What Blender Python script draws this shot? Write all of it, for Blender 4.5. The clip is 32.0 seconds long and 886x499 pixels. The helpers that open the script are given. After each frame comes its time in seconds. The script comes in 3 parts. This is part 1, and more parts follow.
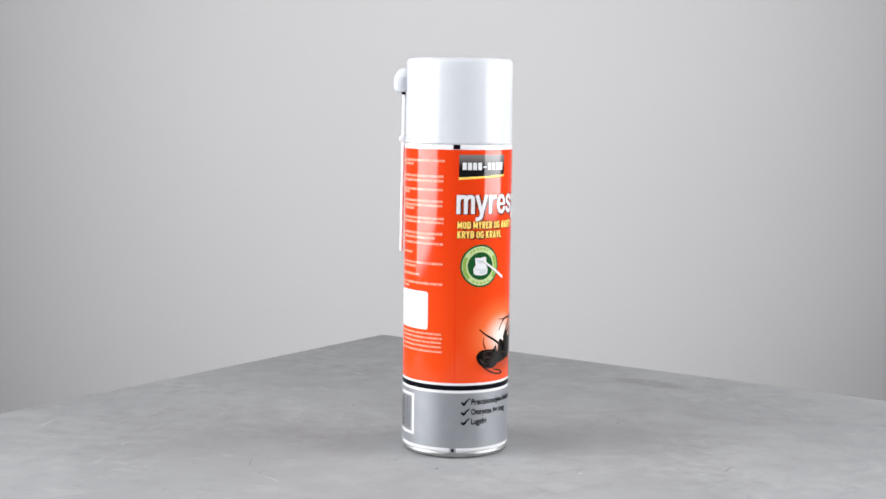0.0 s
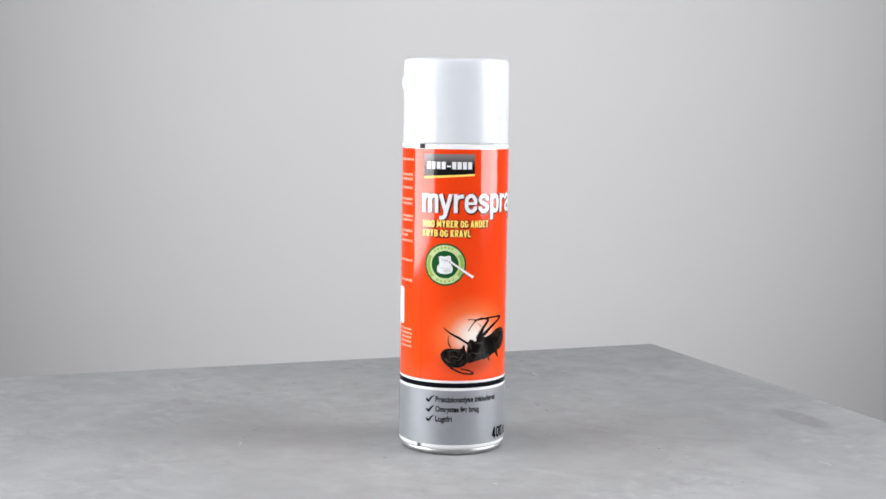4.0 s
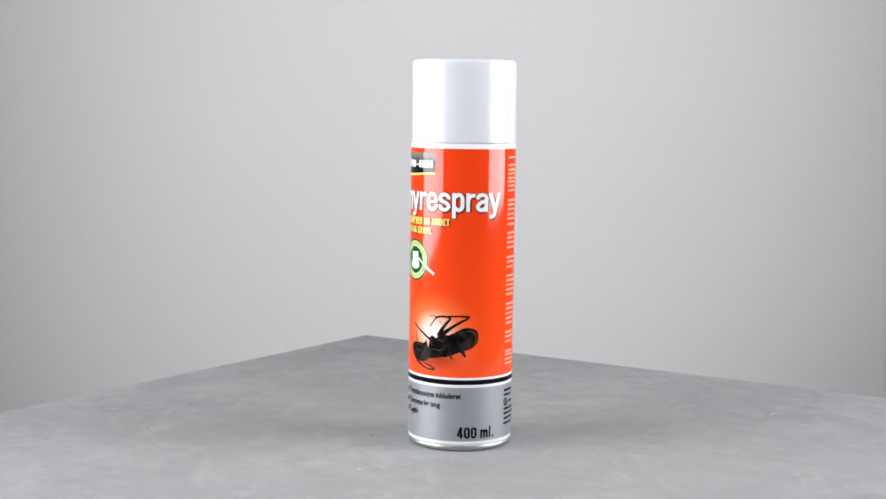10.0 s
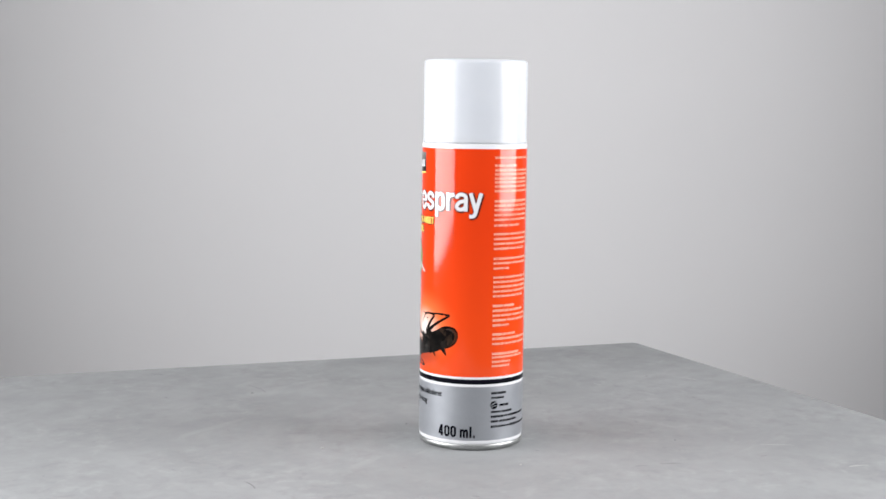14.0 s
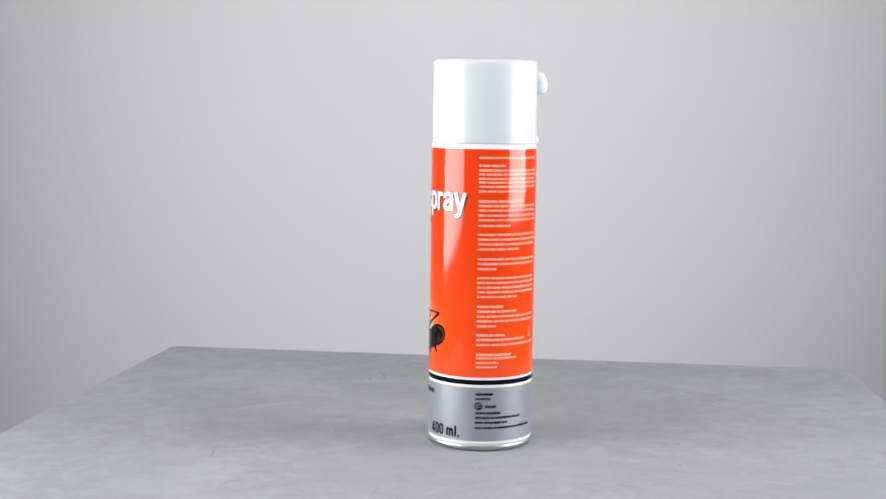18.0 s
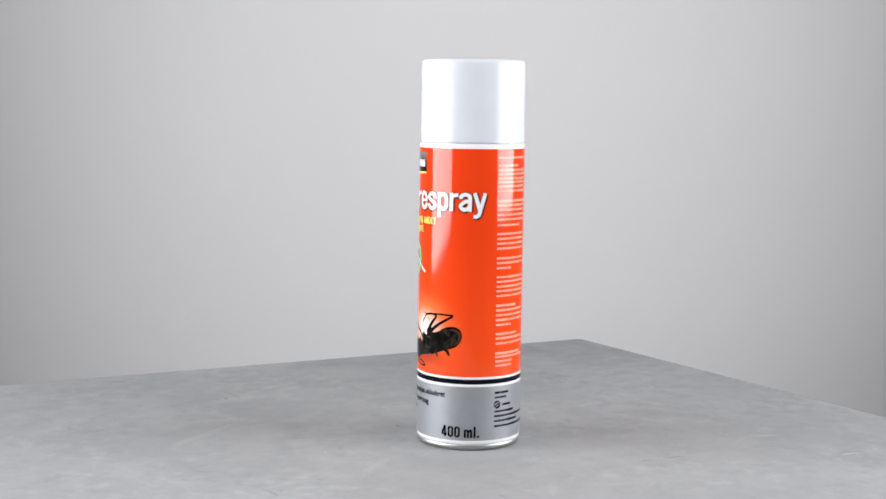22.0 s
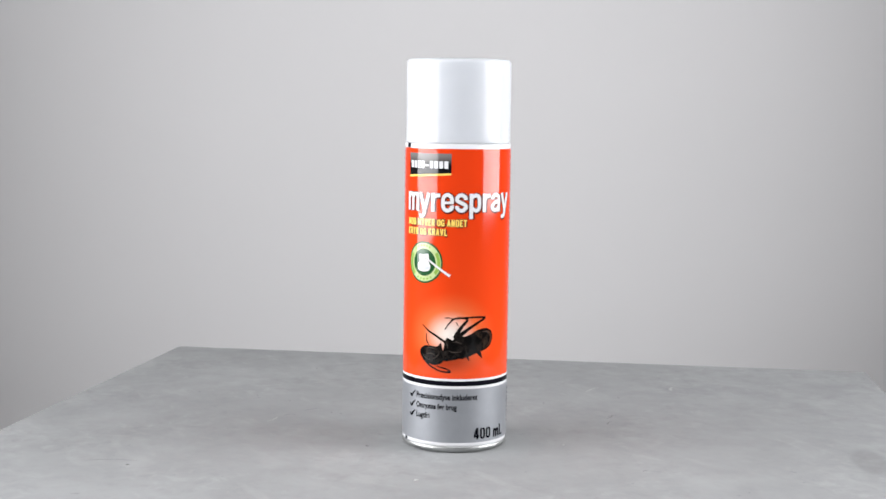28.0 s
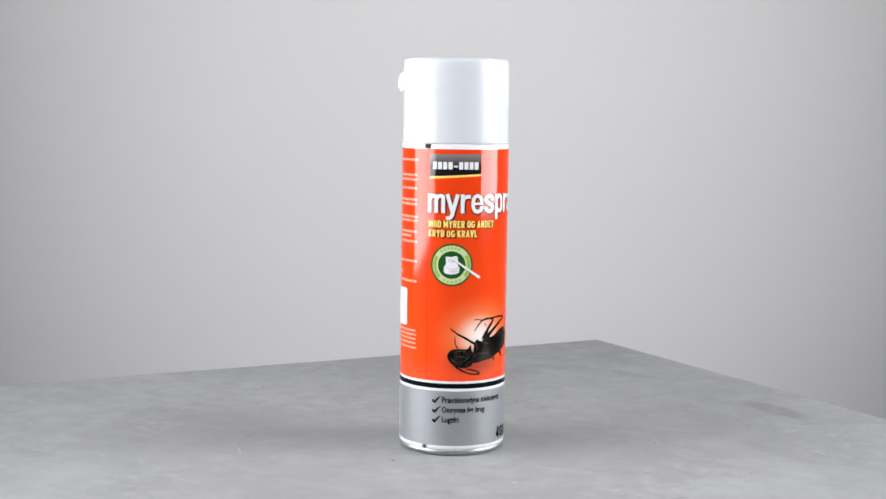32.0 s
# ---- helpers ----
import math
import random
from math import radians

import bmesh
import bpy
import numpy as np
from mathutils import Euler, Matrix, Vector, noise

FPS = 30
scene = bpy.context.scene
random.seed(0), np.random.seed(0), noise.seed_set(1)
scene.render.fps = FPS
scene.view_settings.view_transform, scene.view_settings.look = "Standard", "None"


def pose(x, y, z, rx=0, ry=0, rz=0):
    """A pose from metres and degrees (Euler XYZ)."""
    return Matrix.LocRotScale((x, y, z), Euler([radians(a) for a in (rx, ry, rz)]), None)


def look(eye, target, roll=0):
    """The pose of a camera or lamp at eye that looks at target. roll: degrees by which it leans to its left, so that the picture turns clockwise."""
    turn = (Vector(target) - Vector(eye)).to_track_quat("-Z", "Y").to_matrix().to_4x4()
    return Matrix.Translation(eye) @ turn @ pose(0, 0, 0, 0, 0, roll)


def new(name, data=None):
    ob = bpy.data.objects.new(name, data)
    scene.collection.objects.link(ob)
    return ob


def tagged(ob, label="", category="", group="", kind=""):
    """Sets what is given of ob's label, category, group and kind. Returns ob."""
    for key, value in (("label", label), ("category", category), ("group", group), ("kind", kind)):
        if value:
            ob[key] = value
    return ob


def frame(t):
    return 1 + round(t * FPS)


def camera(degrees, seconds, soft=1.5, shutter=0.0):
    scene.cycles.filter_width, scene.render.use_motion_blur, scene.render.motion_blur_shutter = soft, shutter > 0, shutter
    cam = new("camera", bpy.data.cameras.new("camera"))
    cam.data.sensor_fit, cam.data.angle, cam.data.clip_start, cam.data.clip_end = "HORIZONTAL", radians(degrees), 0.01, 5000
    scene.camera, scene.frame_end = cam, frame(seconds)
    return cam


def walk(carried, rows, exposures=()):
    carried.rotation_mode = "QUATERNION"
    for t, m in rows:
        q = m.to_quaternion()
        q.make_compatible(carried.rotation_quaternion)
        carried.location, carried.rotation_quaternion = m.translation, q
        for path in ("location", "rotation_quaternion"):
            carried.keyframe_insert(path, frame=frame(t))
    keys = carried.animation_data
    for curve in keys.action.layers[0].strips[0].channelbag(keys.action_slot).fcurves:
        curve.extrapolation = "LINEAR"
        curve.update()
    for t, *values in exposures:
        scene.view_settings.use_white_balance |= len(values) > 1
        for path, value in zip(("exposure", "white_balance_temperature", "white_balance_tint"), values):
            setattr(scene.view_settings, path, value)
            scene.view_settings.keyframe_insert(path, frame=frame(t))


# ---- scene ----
# One spray can on a square slab that turns on a turntable, before a plain wall.
SECONDS = 32.0
cam = camera(35.818, SECONDS, soft=1.65)
EYE = (-0.01908, -0.83689, 0.20899)
PITCH, ROLL = 5.984, 0.794
AIM = (EYE[0], EYE[1] + math.cos(radians(PITCH)), EYE[2] - math.sin(radians(PITCH)))
walk(cam, [(0.0, look(EYE, AIM, ROLL)), (SECONDS, look(EYE, AIM, ROLL))], [(0.0, 0.0, 6500, 10), (SECONDS, 0.0, 6500, 10)])

# ---- light: two studio softboxes, one on each side of the camera, and a smaller one that hangs over the slab's front ----
world = bpy.data.worlds.new("room_world")
world.use_nodes = True
world.node_tree.nodes["Background"].inputs["Color"].default_value = (0.9, 0.95, 1.0, 1)
world.node_tree.nodes["Background"].inputs["Strength"].default_value = 0.0
scene.world = world

# centre, point it faces, width, height, roll, watts, spread in degrees
SOFTBOXES = [
    ((-0.893, -0.325, 0.330), (0.0, -0.07, 0.32), 0.89, 0.62, 4.0, 12.8, 139.5),
    ((0.926, -0.214, 0.375), (0.0, -0.07, 0.36), 0.77, 0.60, 1.5, 12.0, 143.5),
]
TOP_SOFTBOX = ((0.0, -0.42, 0.52), (0.0, -0.40, 0.0), 0.50, 0.30, 0.0, 1.1, 145.0)


# ---- materials ----
def material(name, color, rough=0.5, metal=0.0, coat=0.0, spec=0.5):
    m = bpy.data.materials.new(name)
    m.use_nodes = True
    b = m.node_tree.nodes["Principled BSDF"]
    b.inputs["Base Color"].default_value = (*color, 1)
    b.inputs["Roughness"].default_value = rough
    b.inputs["Metallic"].default_value = metal
    b.inputs["Coat Weight"].default_value = coat
    b.inputs["Coat Roughness"].default_value = 0.06
    b.inputs["Specular IOR Level"].default_value = spec
    return m


def node(m, kind, **values):
    n = m.node_tree.nodes.new(kind)
    for key, value in values.items():
        n.inputs[key].default_value = value
    return n


def link(m, a, b):
    m.node_tree.links.new(a, b)


def grain(m, low, high, scale, detail=4.0, base="Base Color", span=(0.35, 0.65)):
    """Noise between two colours in the thing's own space."""
    tex = node(m, "ShaderNodeTexCoord")
    n = node(m, "ShaderNodeTexNoise", Scale=scale, Detail=detail, Roughness=0.6)
    link(m, tex.outputs["Object"], n.inputs["Vector"])
    ramp = node(m, "ShaderNodeValToRGB")
    ramp.color_ramp.elements[0].position, ramp.color_ramp.elements[1].position = span
    ramp.color_ramp.elements[0].color, ramp.color_ramp.elements[1].color = (*low, 1), (*high, 1)
    link(m, n.outputs["Fac"], ramp.inputs["Fac"])
    link(m, ramp.outputs["Color"], m.node_tree.nodes["Principled BSDF"].inputs[base])
    return ramp


def bump(m, scale, strength, distance=0.001, detail=5.0):
    tex = node(m, "ShaderNodeTexCoord")
    n = node(m, "ShaderNodeTexNoise", Scale=scale, Detail=detail)
    link(m, tex.outputs["Object"], n.inputs["Vector"])
    b = node(m, "ShaderNodeBump", Strength=strength, Distance=distance)
    link(m, n.outputs["Fac"], b.inputs["Height"])
    link(m, b.outputs["Normal"], m.node_tree.nodes["Principled BSDF"].inputs["Normal"])


def mix(m, fac, a, b, blend="MIX"):
    """Blend two colours; a, b and fac are sockets or values."""
    n = m.node_tree.nodes.new("ShaderNodeMix")
    n.data_type, n.blend_type = "RGBA", blend
    for socket, value in ((n.inputs[0], fac), (n.inputs[6], a), (n.inputs[7], b)):
        if isinstance(value, bpy.types.NodeSocket):
            link(m, value, socket)
        else:
            socket.default_value = value
    return n.outputs[2]


def math_node(m, op, a, b=0.0):
    n = m.node_tree.nodes.new("ShaderNodeMath")
    n.operation = op
    for socket, value in zip(n.inputs, (a, b)):
        if isinstance(value, bpy.types.NodeSocket):
            link(m, value, socket)
        else:
            socket.default_value = value
    return n.outputs[0]


def smooth(m, value, low, high, a=0.0, b=1.0):
    n = m.node_tree.nodes.new("ShaderNodeMapRange")
    n.interpolation_type = "SMOOTHSTEP"
    link(m, value, n.inputs[0])
    for i, v in enumerate((low, high, a, b)):
        n.inputs[i + 1].default_value = v
    return n.outputs[0]


def concrete():
    m = material("grey_concrete_look", (0.3, 0.3, 0.3), 0.6, spec=0.04)
    tex = node(m, "ShaderNodeTexCoord")
    bsdf = m.node_tree.nodes["Principled BSDF"]
    cloud = node(m, "ShaderNodeTexNoise", Scale=9.0, Detail=6.0, Roughness=0.62, Distortion=0.6)
    fine = node(m, "ShaderNodeTexNoise", Scale=30.0, Detail=6.0, Roughness=0.7)
    dust = node(m, "ShaderNodeTexNoise", Scale=420.0, Detail=2.0)
    trowel = node(m, "ShaderNodeTexNoise", Scale=16.0, Detail=6.0, Distortion=0.8)
    stretch = node(m, "ShaderNodeMapping")
    stretch.inputs["Scale"].default_value = (1.0, 2.2, 1.0)
    stretch.inputs["Rotation"].default_value = (0, 0, 0.6)
    link(m, tex.outputs["Object"], stretch.inputs["Vector"])
    link(m, stretch.outputs["Vector"], trowel.inputs["Vector"])
    for n in (cloud, fine, dust):
        link(m, tex.outputs["Object"], n.inputs["Vector"])
    base = mix(m, smooth(m, cloud.outputs["Fac"], 0.35, 0.7), (0.306, 0.313, 0.317, 1), (0.352, 0.359, 0.364, 1))
    base = mix(m, smooth(m, trowel.outputs["Fac"], 0.55, 0.75, 0.0, 0.4), base, (0.412, 0.415, 0.419, 1))
    base = mix(m, smooth(m, fine.outputs["Fac"], 0.45, 0.8, 0.0, 0.4), base, (0.270, 0.273, 0.275, 1))
    base = mix(m, smooth(m, dust.outputs["Fac"], 0.66, 0.74, 0.0, 0.3), base, (0.37, 0.368, 0.364, 1))
    # pale and dark dabs in clusters
    speck = node(m, "ShaderNodeTexNoise", Scale=72.0, Detail=6.0, Roughness=0.62, Distortion=0.5)
    link(m, tex.outputs["Object"], speck.inputs["Vector"])
    worn = node(m, "ShaderNodeTexNoise", Scale=11.0, Detail=3.0, Distortion=0.4)
    link(m, tex.outputs["Object"], worn.inputs["Vector"])
    pale = math_node(m, "MULTIPLY", smooth(m, speck.outputs["Fac"], 0.51, 0.68), smooth(m, worn.outputs["Fac"], 0.42, 0.60, 0.05, 0.28))
    base = mix(m, pale, base, (0.462, 0.465, 0.470, 1))
    dim = math_node(m, "MULTIPLY", smooth(m, speck.outputs["Fac"], 0.48, 0.32), smooth(m, worn.outputs["Fac"], 0.40, 0.62, 0.07, 0.30))
    base = mix(m, dim, base, (0.225, 0.225, 0.224, 1))
    smear = node(m, "ShaderNodeTexNoise", Scale=34.0, Detail=4.0, Distortion=0.5)
    link(m, stretch.outputs["Vector"], smear.inputs["Vector"])
    base = mix(m, smooth(m, smear.outputs["Fac"], 0.63, 0.76, 0.0, 0.2), base, (0.46, 0.459, 0.456, 1))
    nick = node(m, "ShaderNodeTexNoise", Scale=75.0, Detail=3.0, Distortion=1.2)
    link(m, tex.outputs["Object"], nick.inputs["Vector"])
    base = mix(m, smooth(m, nick.outputs["Fac"], 0.70, 0.77, 0.0, 0.4), base, (0.16, 0.159, 0.157, 1))
    # one darker worn streak
    place = node(m, "ShaderNodeMapping")
    place.vector_type = "TEXTURE"
    place.inputs["Location"].default_value = STAIN
    place.inputs["Rotation"].default_value = (0, 0, STAIN_TURN)
    place.inputs["Scale"].default_value = (0.036, 0.0125, 1.0)
    link(m, tex.outputs["Object"], place.inputs["Vector"])
    spot = node(m, "ShaderNodeVectorMath")
    spot.operation = "LENGTH"
    link(m, place.outputs["Vector"], spot.inputs[0])
    blot = math_node(m, "ADD", spot.outputs["Value"], math_node(m, "MULTIPLY", fine.outputs["Fac"], 0.7))
    base = mix(m, smooth(m, blot, 1.0, 1.42, 0.36, 0.0), base, (0.17, 0.17, 0.17, 1))
    link(m, base, bsdf.inputs["Base Color"])
    link(m, smooth(m, fine.outputs["Fac"], 0.3, 0.7, 0.42, 0.58), bsdf.inputs["Roughness"])
    b = node(m, "ShaderNodeBump", Strength=0.05, Distance=0.001)
    link(m, fine.outputs["Fac"], b.inputs["Height"])
    link(m, b.outputs["Normal"], bsdf.inputs["Normal"])
    return m


# the slab's four edges in its own space: the direction that each faces, in degrees, and its distance from the axis
SLAB_EDGES = [(57.35, 0.2927), (146.49, 0.2941), (234.03, 0.2995), (322.42, 0.2963)]
SLAB_THICK = 0.022
STAIN, STAIN_TURN = (0.1345, 0.2005, 0.0), radians(-32.5)

CONCRETE = concrete()
WALL = material("matt_white_wall_paint", (0.74, 0.74, 0.75), 0.85, spec=0.2)
grain(WALL, (0.888, 0.877, 0.881), (0.908, 0.897, 0.901), 1.3)
bump(WALL, 350.0, 0.08)
DARK_WALL = material("dark_grey_wall_paint", (0.1, 0.1, 0.1), 0.85, spec=0.2)
grain(DARK_WALL, (0.09, 0.09, 0.092), (0.12, 0.12, 0.122), 1.7)
FLOOR = material("grey_studio_floor", (0.22, 0.22, 0.22), 0.6)
grain(FLOOR, (0.19, 0.19, 0.19), (0.25, 0.25, 0.25), 6.0)
CEILING = material("grey_ceiling_paint", (0.3, 0.3, 0.3), 0.9, spec=0.2)
BLACK_CLOTH = material("black_softbox_cloth", (0.02, 0.02, 0.02), 0.8)
BLACK_METAL = material("black_powder_coat", (0.03, 0.03, 0.03), 0.4)
DIFFUSER = material("white_diffuser_cloth", (0.8, 0.8, 0.8), 0.9)
CAP_WHITE = material("white_cap_plastic", (0.56, 0.575, 0.605), 0.1, spec=0.2)
grain(CAP_WHITE, (0.552, 0.570, 0.600), (0.566, 0.584, 0.614), 40.0)
cap_shader = CAP_WHITE.node_tree.nodes["Principled BSDF"]
cap_shader.inputs["Subsurface Weight"].default_value = 1.0
cap_shader.inputs["Subsurface Radius"].default_value = (1.0, 1.0, 1.0)
cap_shader.inputs["Subsurface Scale"].default_value = 0.008
STRAW_WHITE = material("white_straw_plastic", (0.8, 0.8, 0.82), 0.25)
SILVER = material("bare_tinplate", (0.42, 0.42, 0.41), 0.42, metal=1.0)
grain(SILVER, (0.36, 0.365, 0.36), (0.44, 0.445, 0.44), 120.0)
INK_GLOSS = 0.08


def ink(name, color):
    return material(name, color, INK_GLOSS, spec=0.34)


WHITE_INK = ink("white_ink", (0.66, 0.66, 0.675))
PALE_INK = ink("pale_small_print", (0.72, 0.34, 0.24))
BLACK_INK = material("black_ink", (0.003, 0.003, 0.006), 0.12, spec=0.06)
SHADE_INK = ink("dark_letter_shade", (0.10, 0.022, 0.015))
YELLOW_INK = ink("yellow_ink", (0.88, 0.60, 0.14))
SEAM_INK = ink("label_seam", (0.68, 0.034, 0.006))
GREEN_INK = ink("light_green_ink", (0.44, 0.53, 0.26))
MID_GREEN_INK = ink("leaf_green_ink", (0.22, 0.36, 0.07))
DARK_GREEN_INK = ink("dark_green_ink", (0.012, 0.07, 0.02))
PICTURE_GREY = ink("picture_grey", (0.52, 0.54, 0.56))
ANT_INK = ink("ant_picture_ink", (0.02, 0.016, 0.014))
grain(ANT_INK, (0.003, 0.003, 0.003), (0.020, 0.016, 0.014), 230.0, 6.0, span=(0.42, 0.68))
ANT_LIGHT = ink("ant_picture_light", (0.03, 0.02, 0.015))
grain(ANT_LIGHT, (0.004, 0.003, 0.003), (0.05, 0.032, 0.022), 260.0, 6.0, span=(0.45, 0.78))
ANT_SHEEN = ink("ant_picture_sheen", (0.045, 0.036, 0.031))
ANT_BROWN = ink("ant_picture_brown", (0.06, 0.022, 0.012))
GREY_LABEL = material("silver_grey_label", (0.40, 0.41, 0.43), 0.38, metal=0.45)
grain(GREY_LABEL, (0.268, 0.280, 0.300), (0.290, 0.302, 0.322), 90.0)


def plate_ink():
    """The badge plate: black, fading to grey at its top."""
    m = ink("black_plate_ink", (0.01, 0.01, 0.012))
    tex = node(m, "ShaderNodeTexCoord")
    xyz = node(m, "ShaderNodeSeparateXYZ")
    link(m, tex.outputs["Object"], xyz.inputs[0])
    link(m, mix(m, smooth(m, xyz.outputs["Z"], 0.173, 0.181), (0.008, 0.008, 0.009, 1), (0.17, 0.155, 0.15, 1)), m.node_tree.nodes["Principled BSDF"].inputs["Base Color"])
    return m


PLATE_INK = plate_ink()

GLOW_PHI, GLOW_Z = radians(-32.0), 0.0725


def orange_label():
    """Printed orange with a pale glow behind the picture, all in the can's own space."""
    m = ink("orange_label_ink", (0.85, 0.05, 0.008))
    tex = node(m, "ShaderNodeTexCoord")
    xyz = node(m, "ShaderNodeSeparateXYZ")
    link(m, tex.outputs["Object"], xyz.inputs[0])
    z = xyz.outputs["Z"]
    base = mix(m, smooth(m, z, 0.045, 0.15), (0.690, 0.060, 0.010, 1), (0.630, 0.042, 0.007, 1))
    across = math_node(m, "MULTIPLY", math_node(m, "SUBTRACT", math_node(m, "ARCTAN2", xyz.outputs["Y"], xyz.outputs["X"]), GLOW_PHI), 0.0325)
    up = math_node(m, "MULTIPLY", math_node(m, "SUBTRACT", z, GLOW_Z), 1.12)
    far = math_node(m, "SQRT", math_node(m, "ADD", math_node(m, "MULTIPLY", across, across), math_node(m, "MULTIPLY", up, up)))
    base = mix(m, smooth(m, far, 0.004, 0.031, 0.5, 0.0), base, (0.82, 0.34, 0.12, 1))
    base = mix(m, smooth(m, far, 0.001, 0.0180, 0.92, 0.0), base, (0.74, 0.71, 0.66, 1))
    # printed shade under the picture
    px = math_node(m, "ADD", across, 0.001)
    py = math_node(m, "MULTIPLY", math_node(m, "SUBTRACT", z, 0.0572), 2.3)
    shade = math_node(m, "SQRT", math_node(m, "ADD", math_node(m, "MULTIPLY", px, px), math_node(m, "MULTIPLY", py, py)))
    base = mix(m, smooth(m, shade, 0.004, 0.025, 0.75, 0.0), base, (0.22, 0.016, 0.006, 1))
    link(m, base, m.node_tree.nodes["Principled BSDF"].inputs["Base Color"])
    return m


ORANGE = orange_label()


# ---- mesh helpers ----
def finish(name, bm, mat, smooth_faces=False):
    mesh = bpy.data.meshes.new(name)
    bm.to_mesh(mesh)
    bm.free()
    mesh.materials.append(mat)
    if smooth_faces:
        mesh.shade_smooth()
    return mesh


def part(name, bm, mat, parent, label="", smooth_faces=False):
    ob = new(name, finish(name, bm, mat, smooth_faces))
    ob.parent = parent
    return tagged(ob, label)


def box(x0, y0, z0, x1, y1, z1, bevel=0.0):
    bm = bmesh.new()
    bmesh.ops.create_cube(bm, size=1.0)
    for v in bm.verts:
        v.co = Vector(((x0 + x1) / 2 + v.co.x * (x1 - x0), (y0 + y1) / 2 + v.co.y * (y1 - y0), (z0 + z1) / 2 + v.co.z * (z1 - z0)))
    if bevel:
        bmesh.ops.bevel(bm, geom=bm.edges[:], offset=bevel, segments=2, affect="EDGES")
    return bm


def lathe(profile, steps=128, close=False):
    """Turn a profile of (radius, height) round the z axis."""
    bm = bmesh.new()
    rings = []
    for r, z in profile:
        if r < 1e-6:
            rings.append([bm.verts.new((0, 0, z))])
        else:
            rings.append([bm.verts.new((r * math.cos(2 * math.pi * i / steps), r * math.sin(2 * math.pi * i / steps), z)) for i in range(steps)])
    pairs = list(zip(rings, rings[1:])) + ([(rings[-1], rings[0])] if close else [])
    for a, b in pairs:
        for i in range(steps):
            j = (i + 1) % steps
            if len(a) == 1 and len(b) == 1:
                continue
            if len(a) == 1:
                bm.faces.new((a[0], b[j], b[i]))
            elif len(b) == 1:
                bm.faces.new((a[i], a[j], b[0]))
            else:
                bm.faces.new((a[i], a[j], b[j], b[i]))
    bmesh.ops.recalc_face_normals(bm, faces=bm.faces)
    return bm


# ---- the room ----
WALL_Y, SIDE_X, BACK_Y, FLOOR_Z, TOP_Z = 1.07, 1.7, -2.4, -0.85, 1.65


def room():
    t = 0.12
    pieces = [
        ("floor", (-SIDE_X - t, BACK_Y - t, FLOOR_Z - t, SIDE_X + t, WALL_Y + t, FLOOR_Z), FLOOR, "dark grey studio floor under the turntable stand", "floor"),
        ("ceiling", (-SIDE_X - t, BACK_Y - t, TOP_Z, SIDE_X + t, WALL_Y + t, TOP_Z + t), CEILING, "plain grey painted studio ceiling", "ceiling"),
        ("wall_north", (-SIDE_X, WALL_Y, FLOOR_Z, SIDE_X, WALL_Y + t, TOP_Z), WALL, "plain matt off-white wall behind the slab", "wall"),
        ("wall_south", (-SIDE_X, BACK_Y - t, FLOOR_Z, SIDE_X, BACK_Y, TOP_Z), DARK_WALL, "plain matt dark grey wall behind the camera", "wall"),
        ("wall_west", (-SIDE_X - t, BACK_Y - t, FLOOR_Z, -SIDE_X, WALL_Y + t, TOP_Z), DARK_WALL, "plain matt dark grey side wall of the studio", "wall"),
        ("wall_east", (SIDE_X, BACK_Y - t, FLOOR_Z, SIDE_X + t, WALL_Y + t, TOP_Z), DARK_WALL, "plain matt dark grey side wall of the studio", "wall"),
    ]
    for name, size, mat, label, category in pieces:
        tagged(new(name, finish(name, box(*size), mat)), label, category, kind="structure")


